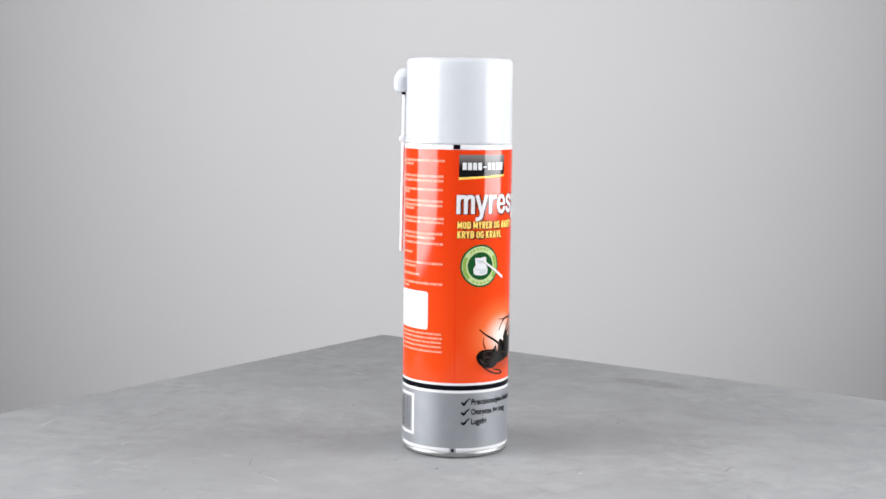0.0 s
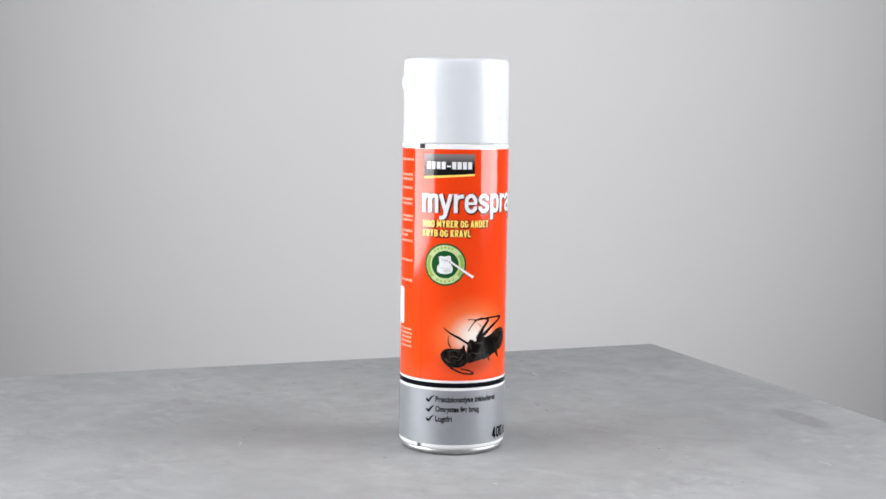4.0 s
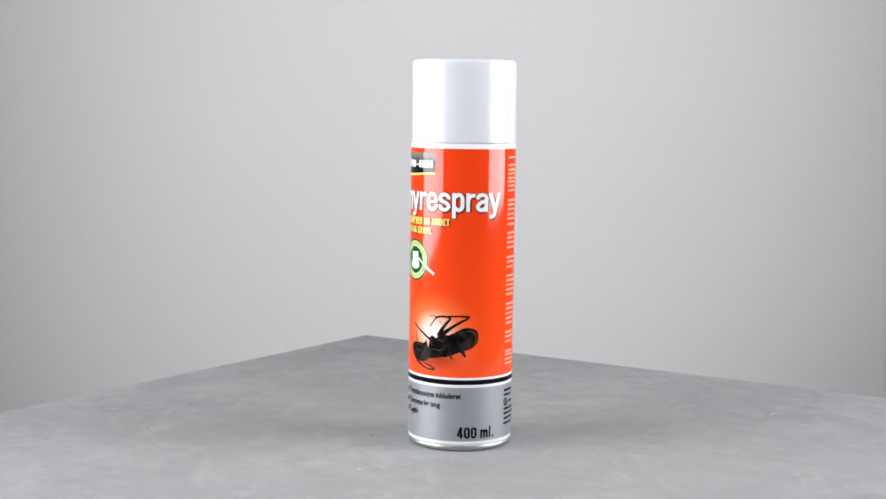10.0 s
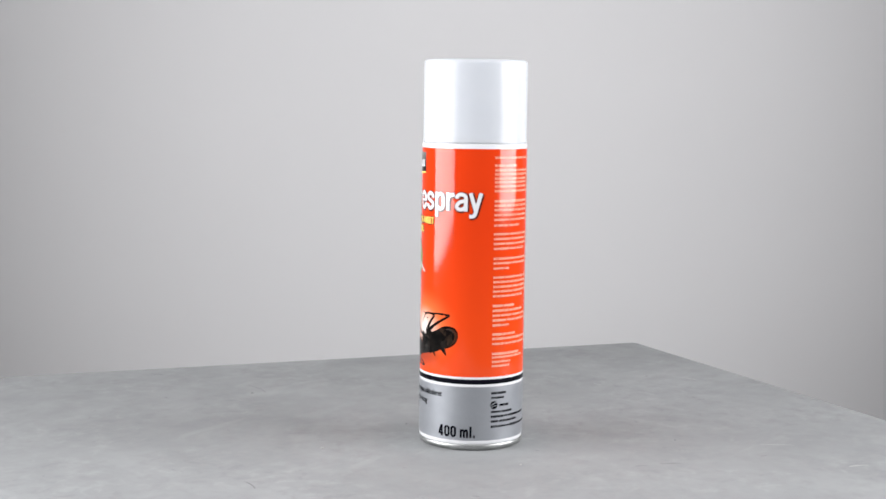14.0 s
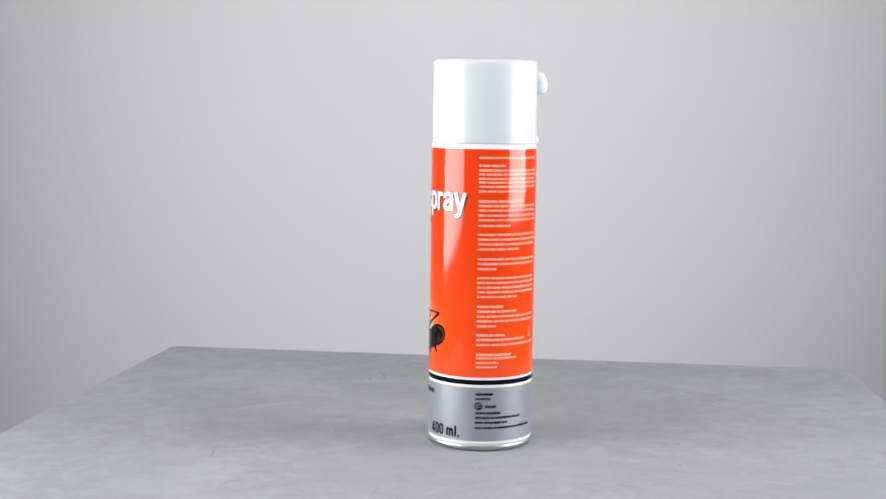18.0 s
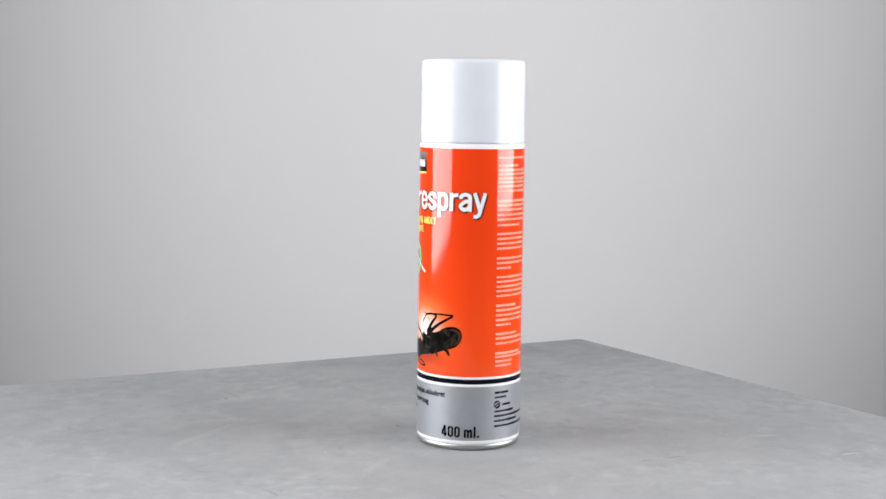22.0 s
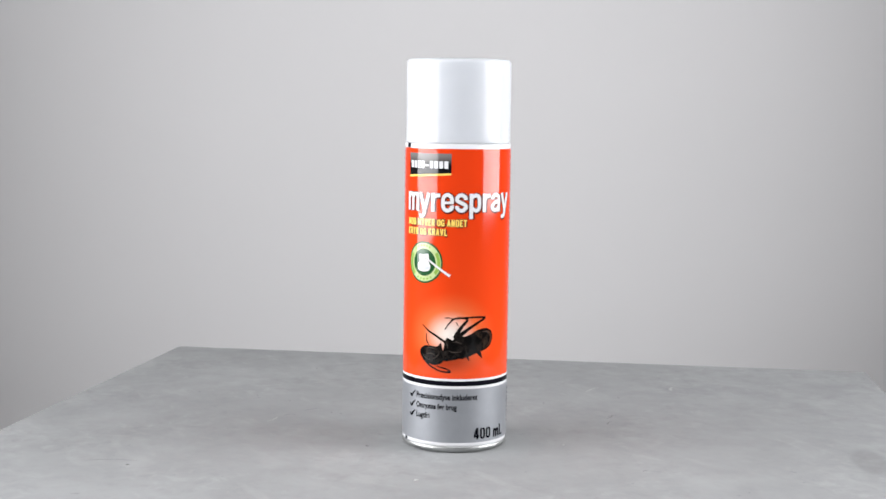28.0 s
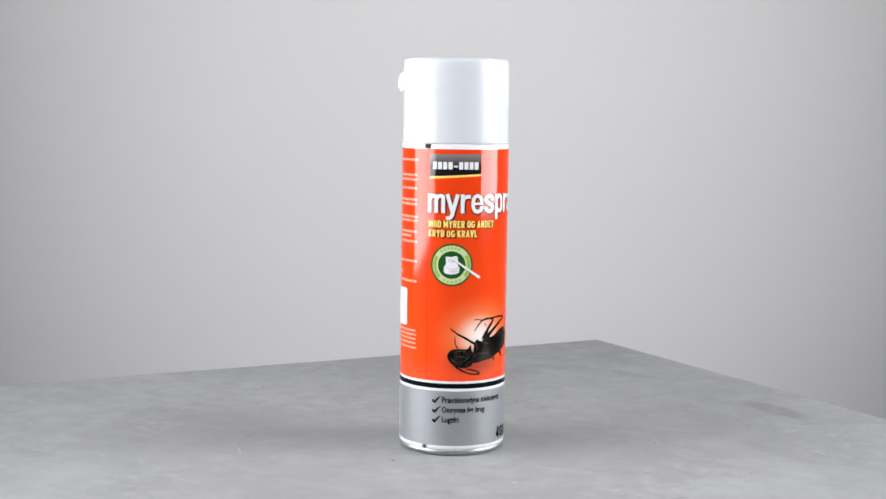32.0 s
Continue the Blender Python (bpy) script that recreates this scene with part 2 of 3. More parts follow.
def softbox(centre, face, width, height, roll, watts, spread, hung=False):
    """A softbox on a stand or hung from the ceiling; its cloth front is the lamp."""
    m = look(centre, face, roll)
    thing = new("softbox")
    thing.location = (centre[0], centre[1], FLOOR_Z)
    if hung:
        tagged(thing, "small black softbox hung from the ceiling, switched on", "studio light")
    else:
        tagged(thing, "black studio softbox with a white cloth front, switched on", "studio light", "softboxes beside the slab")
    local = Matrix.Translation(thing.location).inverted() @ m
    hood = bmesh.new()
    back = [hood.verts.new((sx * 0.07, sy * 0.07, 0.30)) for sx, sy in ((-1, -1), (1, -1), (1, 1), (-1, 1))]
    front = [hood.verts.new((sx * (width / 2 + 0.012), sy * (height / 2 + 0.012), 0.012)) for sx, sy in ((-1, -1), (1, -1), (1, 1), (-1, 1))]
    for i in range(4):
        hood.faces.new((back[i], back[(i + 1) % 4], front[(i + 1) % 4], front[i]))
    hood.faces.new(back)
    bmesh.ops.solidify(hood, geom=hood.faces[:], thickness=0.004)
    hood.transform(local)
    part("hood", hood, BLACK_CLOTH, thing, "black cloth hood")
    cloth = box(-width / 2 - 0.008, -height / 2 - 0.008, 0.014, width / 2 + 0.008, height / 2 + 0.008, 0.018)
    cloth.transform(local)
    part("diffuser", cloth, DIFFUSER, thing, "white diffuser cloth")
    head = box(-0.055, -0.055, 0.30, 0.055, 0.055, 0.46, 0.01)
    head.transform(local)
    part("lamp_head", head, BLACK_METAL, thing)
    hub = local @ Vector((0, 0, 0.38))
    low, high = (hub.z + 0.04, TOP_Z - FLOOR_Z) if hung else (0.02, hub.z - 0.04)
    pole = lathe([(0, low), (0.014, low), (0.014, high), (0, high)], 20)
    pole.transform(Matrix.Translation((hub.x, hub.y, 0)))
    part("pole", pole, BLACK_METAL, thing)
    for k in range(0 if hung else 3):
        leg = box(0.0, -0.012, 0.0, 0.34, 0.012, 0.022, 0.003)
        leg.transform(Matrix.Translation((hub.x, hub.y, 0)) @ Matrix.Rotation(radians(120 * k + 30), 4, "Z"))
        part("leg", leg, BLACK_METAL, thing)
    lamp = new("softbox_lamp", bpy.data.lights.new("softbox_lamp", "AREA"))
    lamp.data.shape, lamp.data.size, lamp.data.size_y, lamp.data.energy = "RECTANGLE", width, height, watts
    lamp.data.color = (0.973, 0.979, 1.0)
    lamp.data.spread = radians(spread)
    lamp.matrix_world = m


def turntable():
    """The stand that carries the slab; its disc turns out of sight."""
    thing = tagged(new("turntable_stand"), "black round turntable on a column under the slab", "stand")
    thing.location = (0, 0, FLOOR_Z)
    top = -SLAB_THICK - FLOOR_Z
    part("disc", lathe([(0, top - 0.02), (0.148, top - 0.02), (0.15, top - 0.018), (0.15, top - 0.002), (0.148, top), (0, top)], 64), BLACK_METAL, thing)
    part("column", lathe([(0, 0.03), (0.05, 0.03), (0.05, top - 0.02), (0, top - 0.02)], 40), BLACK_METAL, thing)
    part("foot", lathe([(0, 0), (0.22, 0), (0.22, 0.02), (0.21, 0.03), (0, 0.03)], 64), BLACK_METAL, thing)


room()
turntable()
for spec in SOFTBOXES:
    softbox(*spec)
softbox(*TOP_SOFTBOX, hung=True)


# ---- the slab ----
def slab():
    thing = tagged(new("concrete_slab"), "square grey concrete-look slab with mottled, lightly worn top", "slab")
    bm = bmesh.new()
    # corners where neighbouring edges meet, each rounded off
    ring, r = [], 0.006
    for (a, c), (b, d) in zip(SLAB_EDGES, SLAB_EDGES[1:] + SLAB_EDGES[:1]):
        a, b = radians(a), radians(b)
        det = math.sin(b - a)
        cx = ((c - r) * math.sin(b) - (d - r) * math.sin(a)) / det
        cy = ((d - r) * math.cos(a) - (c - r) * math.cos(b)) / det
        b = b if b > a else b + 2 * math.pi
        for i in range(9):
            k = a + (b - a) * i / 8
            ring.append((cx + r * math.cos(k), cy + r * math.sin(k)))
    f = bm.faces.new([bm.verts.new((x, y, -SLAB_THICK)) for x, y in ring])
    out = bmesh.ops.extrude_face_region(bm, geom=[f])
    up = [v for v in out["geom"] if isinstance(v, bmesh.types.BMVert)]
    for v in up:
        v.co.z = 0.0
    bmesh.ops.recalc_face_normals(bm, faces=bm.faces)
    edges = [e for e in bm.edges if abs(e.verts[0].co.z - e.verts[1].co.z) < 1e-6]
    bmesh.ops.bevel(bm, geom=edges, offset=0.0018, segments=3, affect="EDGES")
    part("slab_body", bm, CONCRETE, thing)
    # crumbs and paint flecks stuck to the top: place, size
    rng = random.Random(4)
    for x, y, size, dark in FLECKS:
        fleck = bmesh.new()
        bmesh.ops.create_icosphere(fleck, subdivisions=2, radius=size)
        for v in fleck.verts:
            v.co *= rng.uniform(0.75, 1.2)
            v.co.z = max(v.co.z * 0.35, -0.0001)
        fleck.transform(Matrix.Translation((x, y, 0.0002)))
        part("fleck", fleck, FLECK_DARK if dark else FLECK_LIGHT, thing, "small dark crumb" if dark else "small pale paint fleck", True)
    # thin scratches and scuffs: two ends, bend, width
    for x0, y0, x1, y1, bend, wide, dark in SCRATCHES:
        way = Vector((x1 - x0, y1 - y0))
        side = Vector((-way.y, way.x)) * bend
        points = [(x0, y0), (x0 + way.x * 0.3 + side.x * 0.8, y0 + way.y * 0.3 + side.y * 0.8), (x0 + way.x * 0.65 + side.x, y0 + way.y * 0.65 + side.y), (x1, y1)]
        mark = stroke(points, [wide * 0.4, wide * 1.2, wide, wide * 0.3])
        for v in mark.verts:
            v.co.x += rng.uniform(-0.12, 0.12) * wide
            v.co.y += rng.uniform(-0.12, 0.12) * wide
            v.co.z = 0.00012
        part("scratch", mark, SCUFF_DARK if dark else SCUFF_LIGHT, thing, "thin dark scratch" if dark else "pale scuff mark")
    return thing


FLECK_LIGHT = material("pale_fleck", (0.45, 0.45, 0.447), 0.7)
FLECK_DARK = material("dark_fleck", (0.21, 0.209, 0.206), 0.7)
SCUFF_LIGHT = material("pale_scuff", (0.43, 0.43, 0.43), 0.6, spec=0.04)
SCUFF_DARK = material("dark_scuff", (0.255, 0.254, 0.252), 0.6, spec=0.04)
FLECKS = [(-0.0190, -0.0620, 0.0009, True), (0.0640, -0.0672, 0.0014, False), (0.0268, 0.0510, 0.0008, False),
          (-0.0835, 0.1005, 0.0007, True), (-0.0324, -0.2067, 0.0011, True)]
SCRATCHES = [(0.1480, -0.0560, 0.1560, -0.0412, 0.06, 0.0011, True), (-0.0845, 0.2110, -0.0945, 0.2190, 0.1, 0.0022, False), (-0.0518, -0.2283, -0.0392, -0.1997, 0.08, 0.0009, True),
             (-0.0100, 0.1068, -0.0165, 0.1145, 0.1, 0.0010, True), (-0.0250, 0.1160, -0.0330, 0.1250, -0.1, 0.0013, True), (-0.0300, 0.1200, -0.0315, 0.1285, 0.1, 0.0008, True),
             (-0.2773, 0.0208, -0.2735, 0.0382, 0.05, 0.0018, False), (-0.1050, 0.1490, -0.1160, 0.1670, 0.05, 0.0012, False), (-0.0765, 0.1594, -0.0813, 0.1616, 0.0, 0.0009, True),
             (0.0983, 0.0614, 0.0972, 0.0659, 0.1, 0.0012, True), (0.1843, 0.0990, 0.1968, 0.0916, 0.1, 0.0012, False), (-0.2135, -0.0234, -0.2104, -0.0147, 0.1, 0.0016, False),
             (-0.1271, -0.0636, -0.1283, -0.0479, 0.05, 0.0009, True), (-0.1152, -0.0870, -0.1055, -0.0975, 0.1, 0.0010, False), (-0.2662, -0.0021, -0.2628, -0.0031, 0.1, 0.0013, True),
             (-0.1611, -0.0626, -0.1580, -0.0622, 0.1, 0.0012, True), (-0.1154, -0.0485, -0.1118, -0.0493, 0.1, 0.0011, True), (-0.1087, -0.0447, -0.1054, -0.0442, 0.1, 0.0010, True)]


# ---- the spray can ----
R = 0.0325
MM = 0.001


def wrap(bm, lift=0.1, cut=True):
    """Bend flat artwork, drawn in millimetres of arc and height, round the can. lift: millimetres off the wall; cut: slice wide faces first."""
    xs = [v.co.x for v in bm.verts]
    x = math.floor(min(xs)) + 1.5
    while cut and x < max(xs):
        bmesh.ops.bisect_plane(bm, geom=bm.verts[:] + bm.edges[:] + bm.faces[:], plane_co=(x, 0, 0), plane_no=(1, 0, 0))
        x += 1.5
    for v in bm.verts:
        r = R + (lift + v.co.z) * MM
        a, z = v.co.x * MM / R, v.co.y * MM
        v.co = Vector((r * math.cos(a), r * math.sin(a), z))
    for f in bm.faces:
        f.normal_update()
        if f.normal.dot(Vector((f.calc_center_median().x, f.calc_center_median().y, 0))) < 0:
            f.normal_flip()
    return bm


def arc(deg):
    """Millimetres of arc for degrees round the can."""
    return radians(deg) * R / MM


def shape(points):
    bm = bmesh.new()
    bm.faces.new([bm.verts.new((x, y, 0)) for x, y in points])
    bmesh.ops.triangulate(bm, faces=bm.faces[:])
    return bm


def join(*parts_in):
    bm = bmesh.new()
    for p in parts_in:
        mesh = bpy.data.meshes.new("piece")
        p.to_mesh(mesh)
        p.free()
        bm.from_mesh(mesh)
        bpy.data.meshes.remove(mesh)
    return bm


def rect(x0, y0, x1, y1):
    return shape([(x0, y0), (x1, y0), (x1, y1), (x0, y1)])


def round_rect(x0, y0, x1, y1, r):
    pts = []
    for cx, cy, a0 in ((x1 - r, y1 - r, 0), (x0 + r, y1 - r, 90), (x0 + r, y0 + r, 180), (x1 - r, y0 + r, 270)):
        pts += [(cx + r * math.cos(radians(a0 + 15 * i)), cy + r * math.sin(radians(a0 + 15 * i))) for i in range(7)]
    return shape(pts)


def disc(cx, cy, r, inner=0.0, a0=0.0, a1=360.0, steps=48):
    """A disc, a ring or a piece of a ring."""
    bm = bmesh.new()
    angles = [radians(a0 + (a1 - a0) * i / steps) for i in range(steps + 1)]
    outer = [bm.verts.new((cx + r * math.cos(a), cy + r * math.sin(a), 0)) for a in angles]
    if inner:
        inside = [bm.verts.new((cx + inner * math.cos(a), cy + inner * math.sin(a), 0)) for a in angles]
    for i in range(steps):
        if inner:
            bm.faces.new((outer[i], outer[i + 1], inside[i + 1], inside[i]))
        else:
            bm.faces.new((bm.verts.new((cx, cy, 0)), outer[i], outer[i + 1]))
    bmesh.ops.remove_doubles(bm, verts=bm.verts[:], dist=1e-5)
    return bm


def stroke(points, widths):
    """A tapering line through points, as one band."""
    bm = bmesh.new()
    # smooth the way with Catmull-Rom
    pts, ws = [], []
    n = len(points)
    for i in range(n - 1):
        p0, p1, p2, p3 = (Vector(points[max(0, min(n - 1, k))]) for k in (i - 1, i, i + 1, i + 2))
        for s in range(5):
            t = s / 5
            pts.append(0.5 * (2 * p1 + (p2 - p0) * t + (2 * p0 - 5 * p1 + 4 * p2 - p3) * t * t + (3 * p1 - p0 - 3 * p2 + p3) * t ** 3))
            ws.append(widths[i] + (widths[i + 1] - widths[i]) * t)
    pts.append(Vector(points[-1]))
    ws.append(widths[-1])
    rows = []
    for i, p in enumerate(pts):
        way = (pts[min(i + 1, len(pts) - 1)] - pts[max(i - 1, 0)]).normalized()
        side = Vector((-way.y, way.x)) * ws[i] / 2
        rows.append((bm.verts.new((p.x + side.x, p.y + side.y, 0)), bm.verts.new((p.x - side.x, p.y - side.y, 0))))
    for a, b in zip(rows, rows[1:]):
        bm.faces.new((a[0], a[1], b[1], b[0]))
    return bm


def blob(points, steps=6):
    """A closed smooth outline through points, filled."""
    n = len(points)
    pts = []
    for i in range(n):
        p0, p1, p2, p3 = (Vector(points[(i + k) % n]) for k in (-1, 0, 1, 2))
        for s in range(steps):
            t = s / steps
            q = 0.5 * (2 * p1 + (p2 - p0) * t + (2 * p0 - 5 * p1 + 4 * p2 - p3) * t * t + (3 * p1 - p0 - 3 * p2 + p3) * t ** 3)
            pts.append((q.x, q.y))
    return shape(pts)


def lettering(text, x0, x1, base, high, probe, bold=0.0, dx=0.0, dy=0.0, tail=1.0):
    """Flat letters from x0 to x1 on a base line; probe: a letter whose height is high. bold: thickening in millimetres; tail: how much of the descenders' length stays."""
    def flat(body, offset):
        curve = bpy.data.curves.new("letters", "FONT")
        curve.body, curve.size, curve.offset, curve.resolution_u = body, 1.0, offset, 4
        ob = new("letters", curve)
        bpy.context.view_layer.update()
        ev = ob.evaluated_get(bpy.context.evaluated_depsgraph_get())
        mesh = ev.to_mesh()
        bm = bmesh.new()
        bm.from_mesh(mesh)
        ev.to_mesh_clear()
        bpy.data.objects.remove(ob)
        bpy.data.curves.remove(curve)
        return bm
    ref = flat(probe, 0.0)
    scale_y = high / max(v.co.y for v in ref.verts)
    ref.free()
    thin = flat(text, 0.0)
    lo, hi = min(v.co.x for v in thin.verts), max(v.co.x for v in thin.verts)
    thin.free()
    scale_x = (x1 - x0) / (hi - lo)
    bm = flat(text, bold / scale_y)
    for v in bm.verts:
        y = v.co.y if v.co.y > 0 else v.co.y * tail
        v.co = Vector((x0 + (v.co.x - lo) * scale_x + dx, base + y * scale_y + dy, 0))
    return bm


def glyph(letter, w, h, tail):
    """Strokes of one condensed bold letter, as wide as w and with the x-height h: points and line width."""
    b = 2.24
    if letter == "m":
        l, c, r = b / 2, w / 2, w - b / 2
        return [([(l, 0), (l, h)], b), ([(l + 0.2, h * 0.72), (l + 1.5, h - 1.2), (c - 0.4, h - 1.3), (c, h * 0.74), (c, h * 0.4), (c, 0)], b),
                ([(c + 0.2, h * 0.72), (c + 1.5, h - 1.2), (r - 0.4, h - 1.3), (r, h * 0.74), (r, h * 0.4), (r, 0)], b)]
    if letter == "y":
        return [([(b / 2, h), (w * 0.5, 0.6)], b), ([(w - b / 2, h), (w * 0.52, 0.5), (w * 0.45, -1.6), (w * 0.32, -tail + 1.2), (0.5, -tail + 1.0)], b)]
    if letter == "r":
        return [([(b / 2, 0), (b / 2, h)], b), ([(b / 2, h * 0.55), (b / 2 + 0.7, h * 0.78), (w * 0.62, h - 1.5), (w, h - 1.25)], b)]
    if letter == "e":
        return [([(b / 2, h * 0.5), (w - b / 2, h * 0.5)], 1.5),
                ([(w - b / 2, h * 0.44), (w - b / 2, h * 0.72), (w * 0.62, h - 1.1), (w * 0.38, h - 1.1), (b / 2, h * 0.72), (b / 2, h * 0.28), (w * 0.38, 1.1), (w * 0.62, 1.1), (w - b / 2, h * 0.22), (w - b / 2, h * 0.36)], b)]
    if letter == "s":
        return [([(w - b / 2, h * 0.66), (w - b / 2, h * 0.78), (w * 0.62, h - 1.1), (w * 0.38, h - 1.1), (b / 2, h * 0.78), (b / 2 + 0.2, h * 0.62),
                  (w * 0.5, h * 0.5), (w - b / 2 - 0.2, h * 0.38), (w - b / 2, h * 0.22), (w * 0.62, 1.1), (w * 0.38, 1.1), (b / 2, h * 0.22), (b / 2, h * 0.34)], b)]
    if letter == "p":
        return [([(b / 2, -tail), (b / 2, h)], b), ([(b / 2, h * 0.76), (w * 0.48, h - 1.15), (w * 0.66, h - 1.15), (w - b / 2, h * 0.74), (w - b / 2, h * 0.26), (w * 0.66, 1.15), (w * 0.48, 1.15), (b / 2, h * 0.24)], b)]
    return [([(b / 2, h * 0.68), (b / 2 + 0.1, h * 0.80), (w * 0.36, h - 1.1), (w * 0.62, h - 1.1), (w - b / 2, h * 0.78), (w - b / 2, h * 0.4), (w - b / 2, 0)], b),
            ([(w - b / 2, h * 0.56), (w * 0.45, h * 0.52), (b / 2, h * 0.34), (b / 2, h * 0.2), (w * 0.36, 1.1), (w * 0.58, 1.3), (w - b / 2, h * 0.26)], b)]


def title(grow=0.0, dx=0.0, dy=0.0):
    """The large title round the can; grow: extra line width in millimetres."""
    places = [("m", -51.2, -40.4), ("y", -40.2, -31.8), ("r", -31.2, -25.3), ("e", -24.6, -17.2), ("s", -16.2, -9.0), ("p", -7.8, -0.6), ("r", 0.6, 6.1), ("a", 6.6, 14.2), ("y", 14.8, 23.4)]
    strokes = []
    for letter, x0, x1 in places:
        for points, width in glyph(letter, x1 - x0, 11.1, 4.0):
            bm = stroke([(x0 + x + dx, 146.3 + y + dy) for x, y in points], [width + grow] * len(points))
            for v in bm.verts:
                v.co.z = 0.003 * len(strokes)
            strokes.append(bm)
    return join(*strokes)


def capital(letter, w, h, b):
    """Strokes of one condensed capital or figure: points and line width."""
    l, r, t, d = b / 2, w - b / 2, h - b * 0.45, b * 0.45
    left, right, top, foot = [(l, 0), (l, h)], [(r, 0), (r, h)], [(0, t), (w, t)], [(0, d), (w, d)]
    middle = [(l, h * 0.52), (r, h * 0.52)]
    bowl = [(l, t), (w * 0.55, t), (r, h * 0.86), (r, h * 0.64), (w * 0.55, h * 0.48), (l, h * 0.48)]
    ring = [(w * 0.5, t), (r, h * 0.80), (r, h * 0.5), (r, h * 0.20), (w * 0.5, d), (l, h * 0.20), (l, h * 0.5), (l, h * 0.80), (w * 0.5, t)]
    shapes = {
        "M": [left, right, [(l, h), (w * 0.5, h * 0.2)], [(r, h), (w * 0.5, h * 0.2)]],
        "O": [ring], "0": [ring],
        "D": [left, [(l, t), (w * 0.55, t), (r, h * 0.80), (r, h * 0.20), (w * 0.55, d), (l, d)]],
        "Y": [[(l, h), (w * 0.5, h * 0.45)], [(r, h), (w * 0.5, h * 0.45)], [(w * 0.5, 0), (w * 0.5, h * 0.5)]],
        "R": [left, bowl, [(w * 0.5, h * 0.5), (r, 0)]],
        "E": [left, top, middle, foot],
        "G": [[(r, h * 0.72), (r - 0.1 * w, h * 0.86), (w * 0.5, t), (l, h * 0.80), (l, h * 0.20), (w * 0.5, d), (r, h * 0.2), (r, h * 0.46)], [(w * 0.5, h * 0.44), (w, h * 0.44)]],
        "A": [[(l * 0.8, 0), (w * 0.5, h)], [(w - l * 0.8, 0), (w * 0.5, h)], [(w * 0.2, h * 0.28), (w * 0.8, h * 0.28)]],
    }
    more = {
        "N": [left, right, [(l, h * 0.95), (r, h * 0.05)]],
        "T": [top, [(w * 0.5, 0), (w * 0.5, h)]],
        "K": [left, [(l, h * 0.42), (r, h)], [(w * 0.42, h * 0.6), (r, 0)]],
        "B": [left, bowl, [(l, h * 0.5), (w * 0.55, h * 0.5), (r, h * 0.36), (r, h * 0.15), (w * 0.55, d), (l, d)]],
        "V": [[(l * 0.8, h), (w * 0.5, 0)], [(w - l * 0.8, h), (w * 0.5, 0)]],
        "L": [left, foot],
        "4": [[(w * 0.68, 0), (w * 0.68, h)], [(0, h * 0.26), (w, h * 0.26)], [(w * 0.6, h * 0.98), (l * 0.8, h * 0.28)]],
        "l": [[(w * 0.5, 0), (w * 0.5, h)]],
        ".": [[(w * 0.5, 0), (w * 0.5, b * 1.1)]],
    }
    return shapes[letter] if letter in shapes else more[letter]


def capitals(text, x0, x1, base, high, b, grow=0.0, dx=0.0, dy=0.0):
    """A line of condensed capitals from x0 to x1; b: line width in millimetres."""
    widths = {"M": 1.3, "m": 1.45, "E": 0.86, "L": 0.82, "T": 0.9, " ": 0.3, "l": 0.42, ".": 0.42}
    gap = 0.2
    unit = (x1 - x0) / (sum(widths.get(c, 1.0) for c in text) + gap * (len(text) - 1))
    strokes, x = [], x0
    for c in text:
        w = widths.get(c, 1.0) * unit
        if c == "m":
            lines = [p for p, width in [([(b / 2, 0), (b / 2, high * 0.72)], b), ([(b / 2, high * 0.5), (w * 0.28, high * 0.66), (w * 0.46, high * 0.6), (w * 0.5, high * 0.4), (w * 0.5, 0)], b), ([(w * 0.5, high * 0.5), (w * 0.75, high * 0.66), (w - b * 0.6, high * 0.6), (w - b / 2, high * 0.4), (w - b / 2, 0)], b)]]
        else:
            lines = [] if c == " " else capital(c, w, high, b)
        for points in lines:
            bm = stroke([(x + px + dx, base + py + dy) for px, py in points], [b + grow] * len(points))
            for v in bm.verts:
                v.co.z = 0.002 * len(strokes)
            strokes.append(bm)
        x += w + gap * unit
    return join(*strokes)


def words(rng, x0, x1, z, high, bold):
    """One line of small print too small to read: a short bar for each letter, from x0 to x1; letters before the mark bold are heavier."""
    bars, x = [], x0
    while x < x1 - 0.4:
        for k in range(rng.choice((2, 3, 4, 5, 6, 7, 8, 10, 12))):
            heavy = x < bold
            w = rng.uniform(0.45, 0.85) * high * (1.15 if heavy else 1.0)
            if x + w > x1:
                break
            half = high / 2 * rng.uniform(0.9, 1.1) * (1.12 if heavy else 1.0)
            bars.append(rect(x, z - half, x + w, z + half))
            x += w + 0.13 * high * (0.5 if heavy else 1.0)
        x += 0.32 * high
    return bars


def text_block(label_part, rng, rows, high, mat, label):
    """rows: left and right end in degrees, height in mm, and where its bold beginning ends, in degrees."""
    bars = []
    for a, b, z, *bold in rows:
        bars += words(rng, arc(a), arc(b), z, high, arc(bold[0]) if bold else arc(a))
    part("text_block", wrap(join(*bars), 0.12, False), mat, label_part, label)


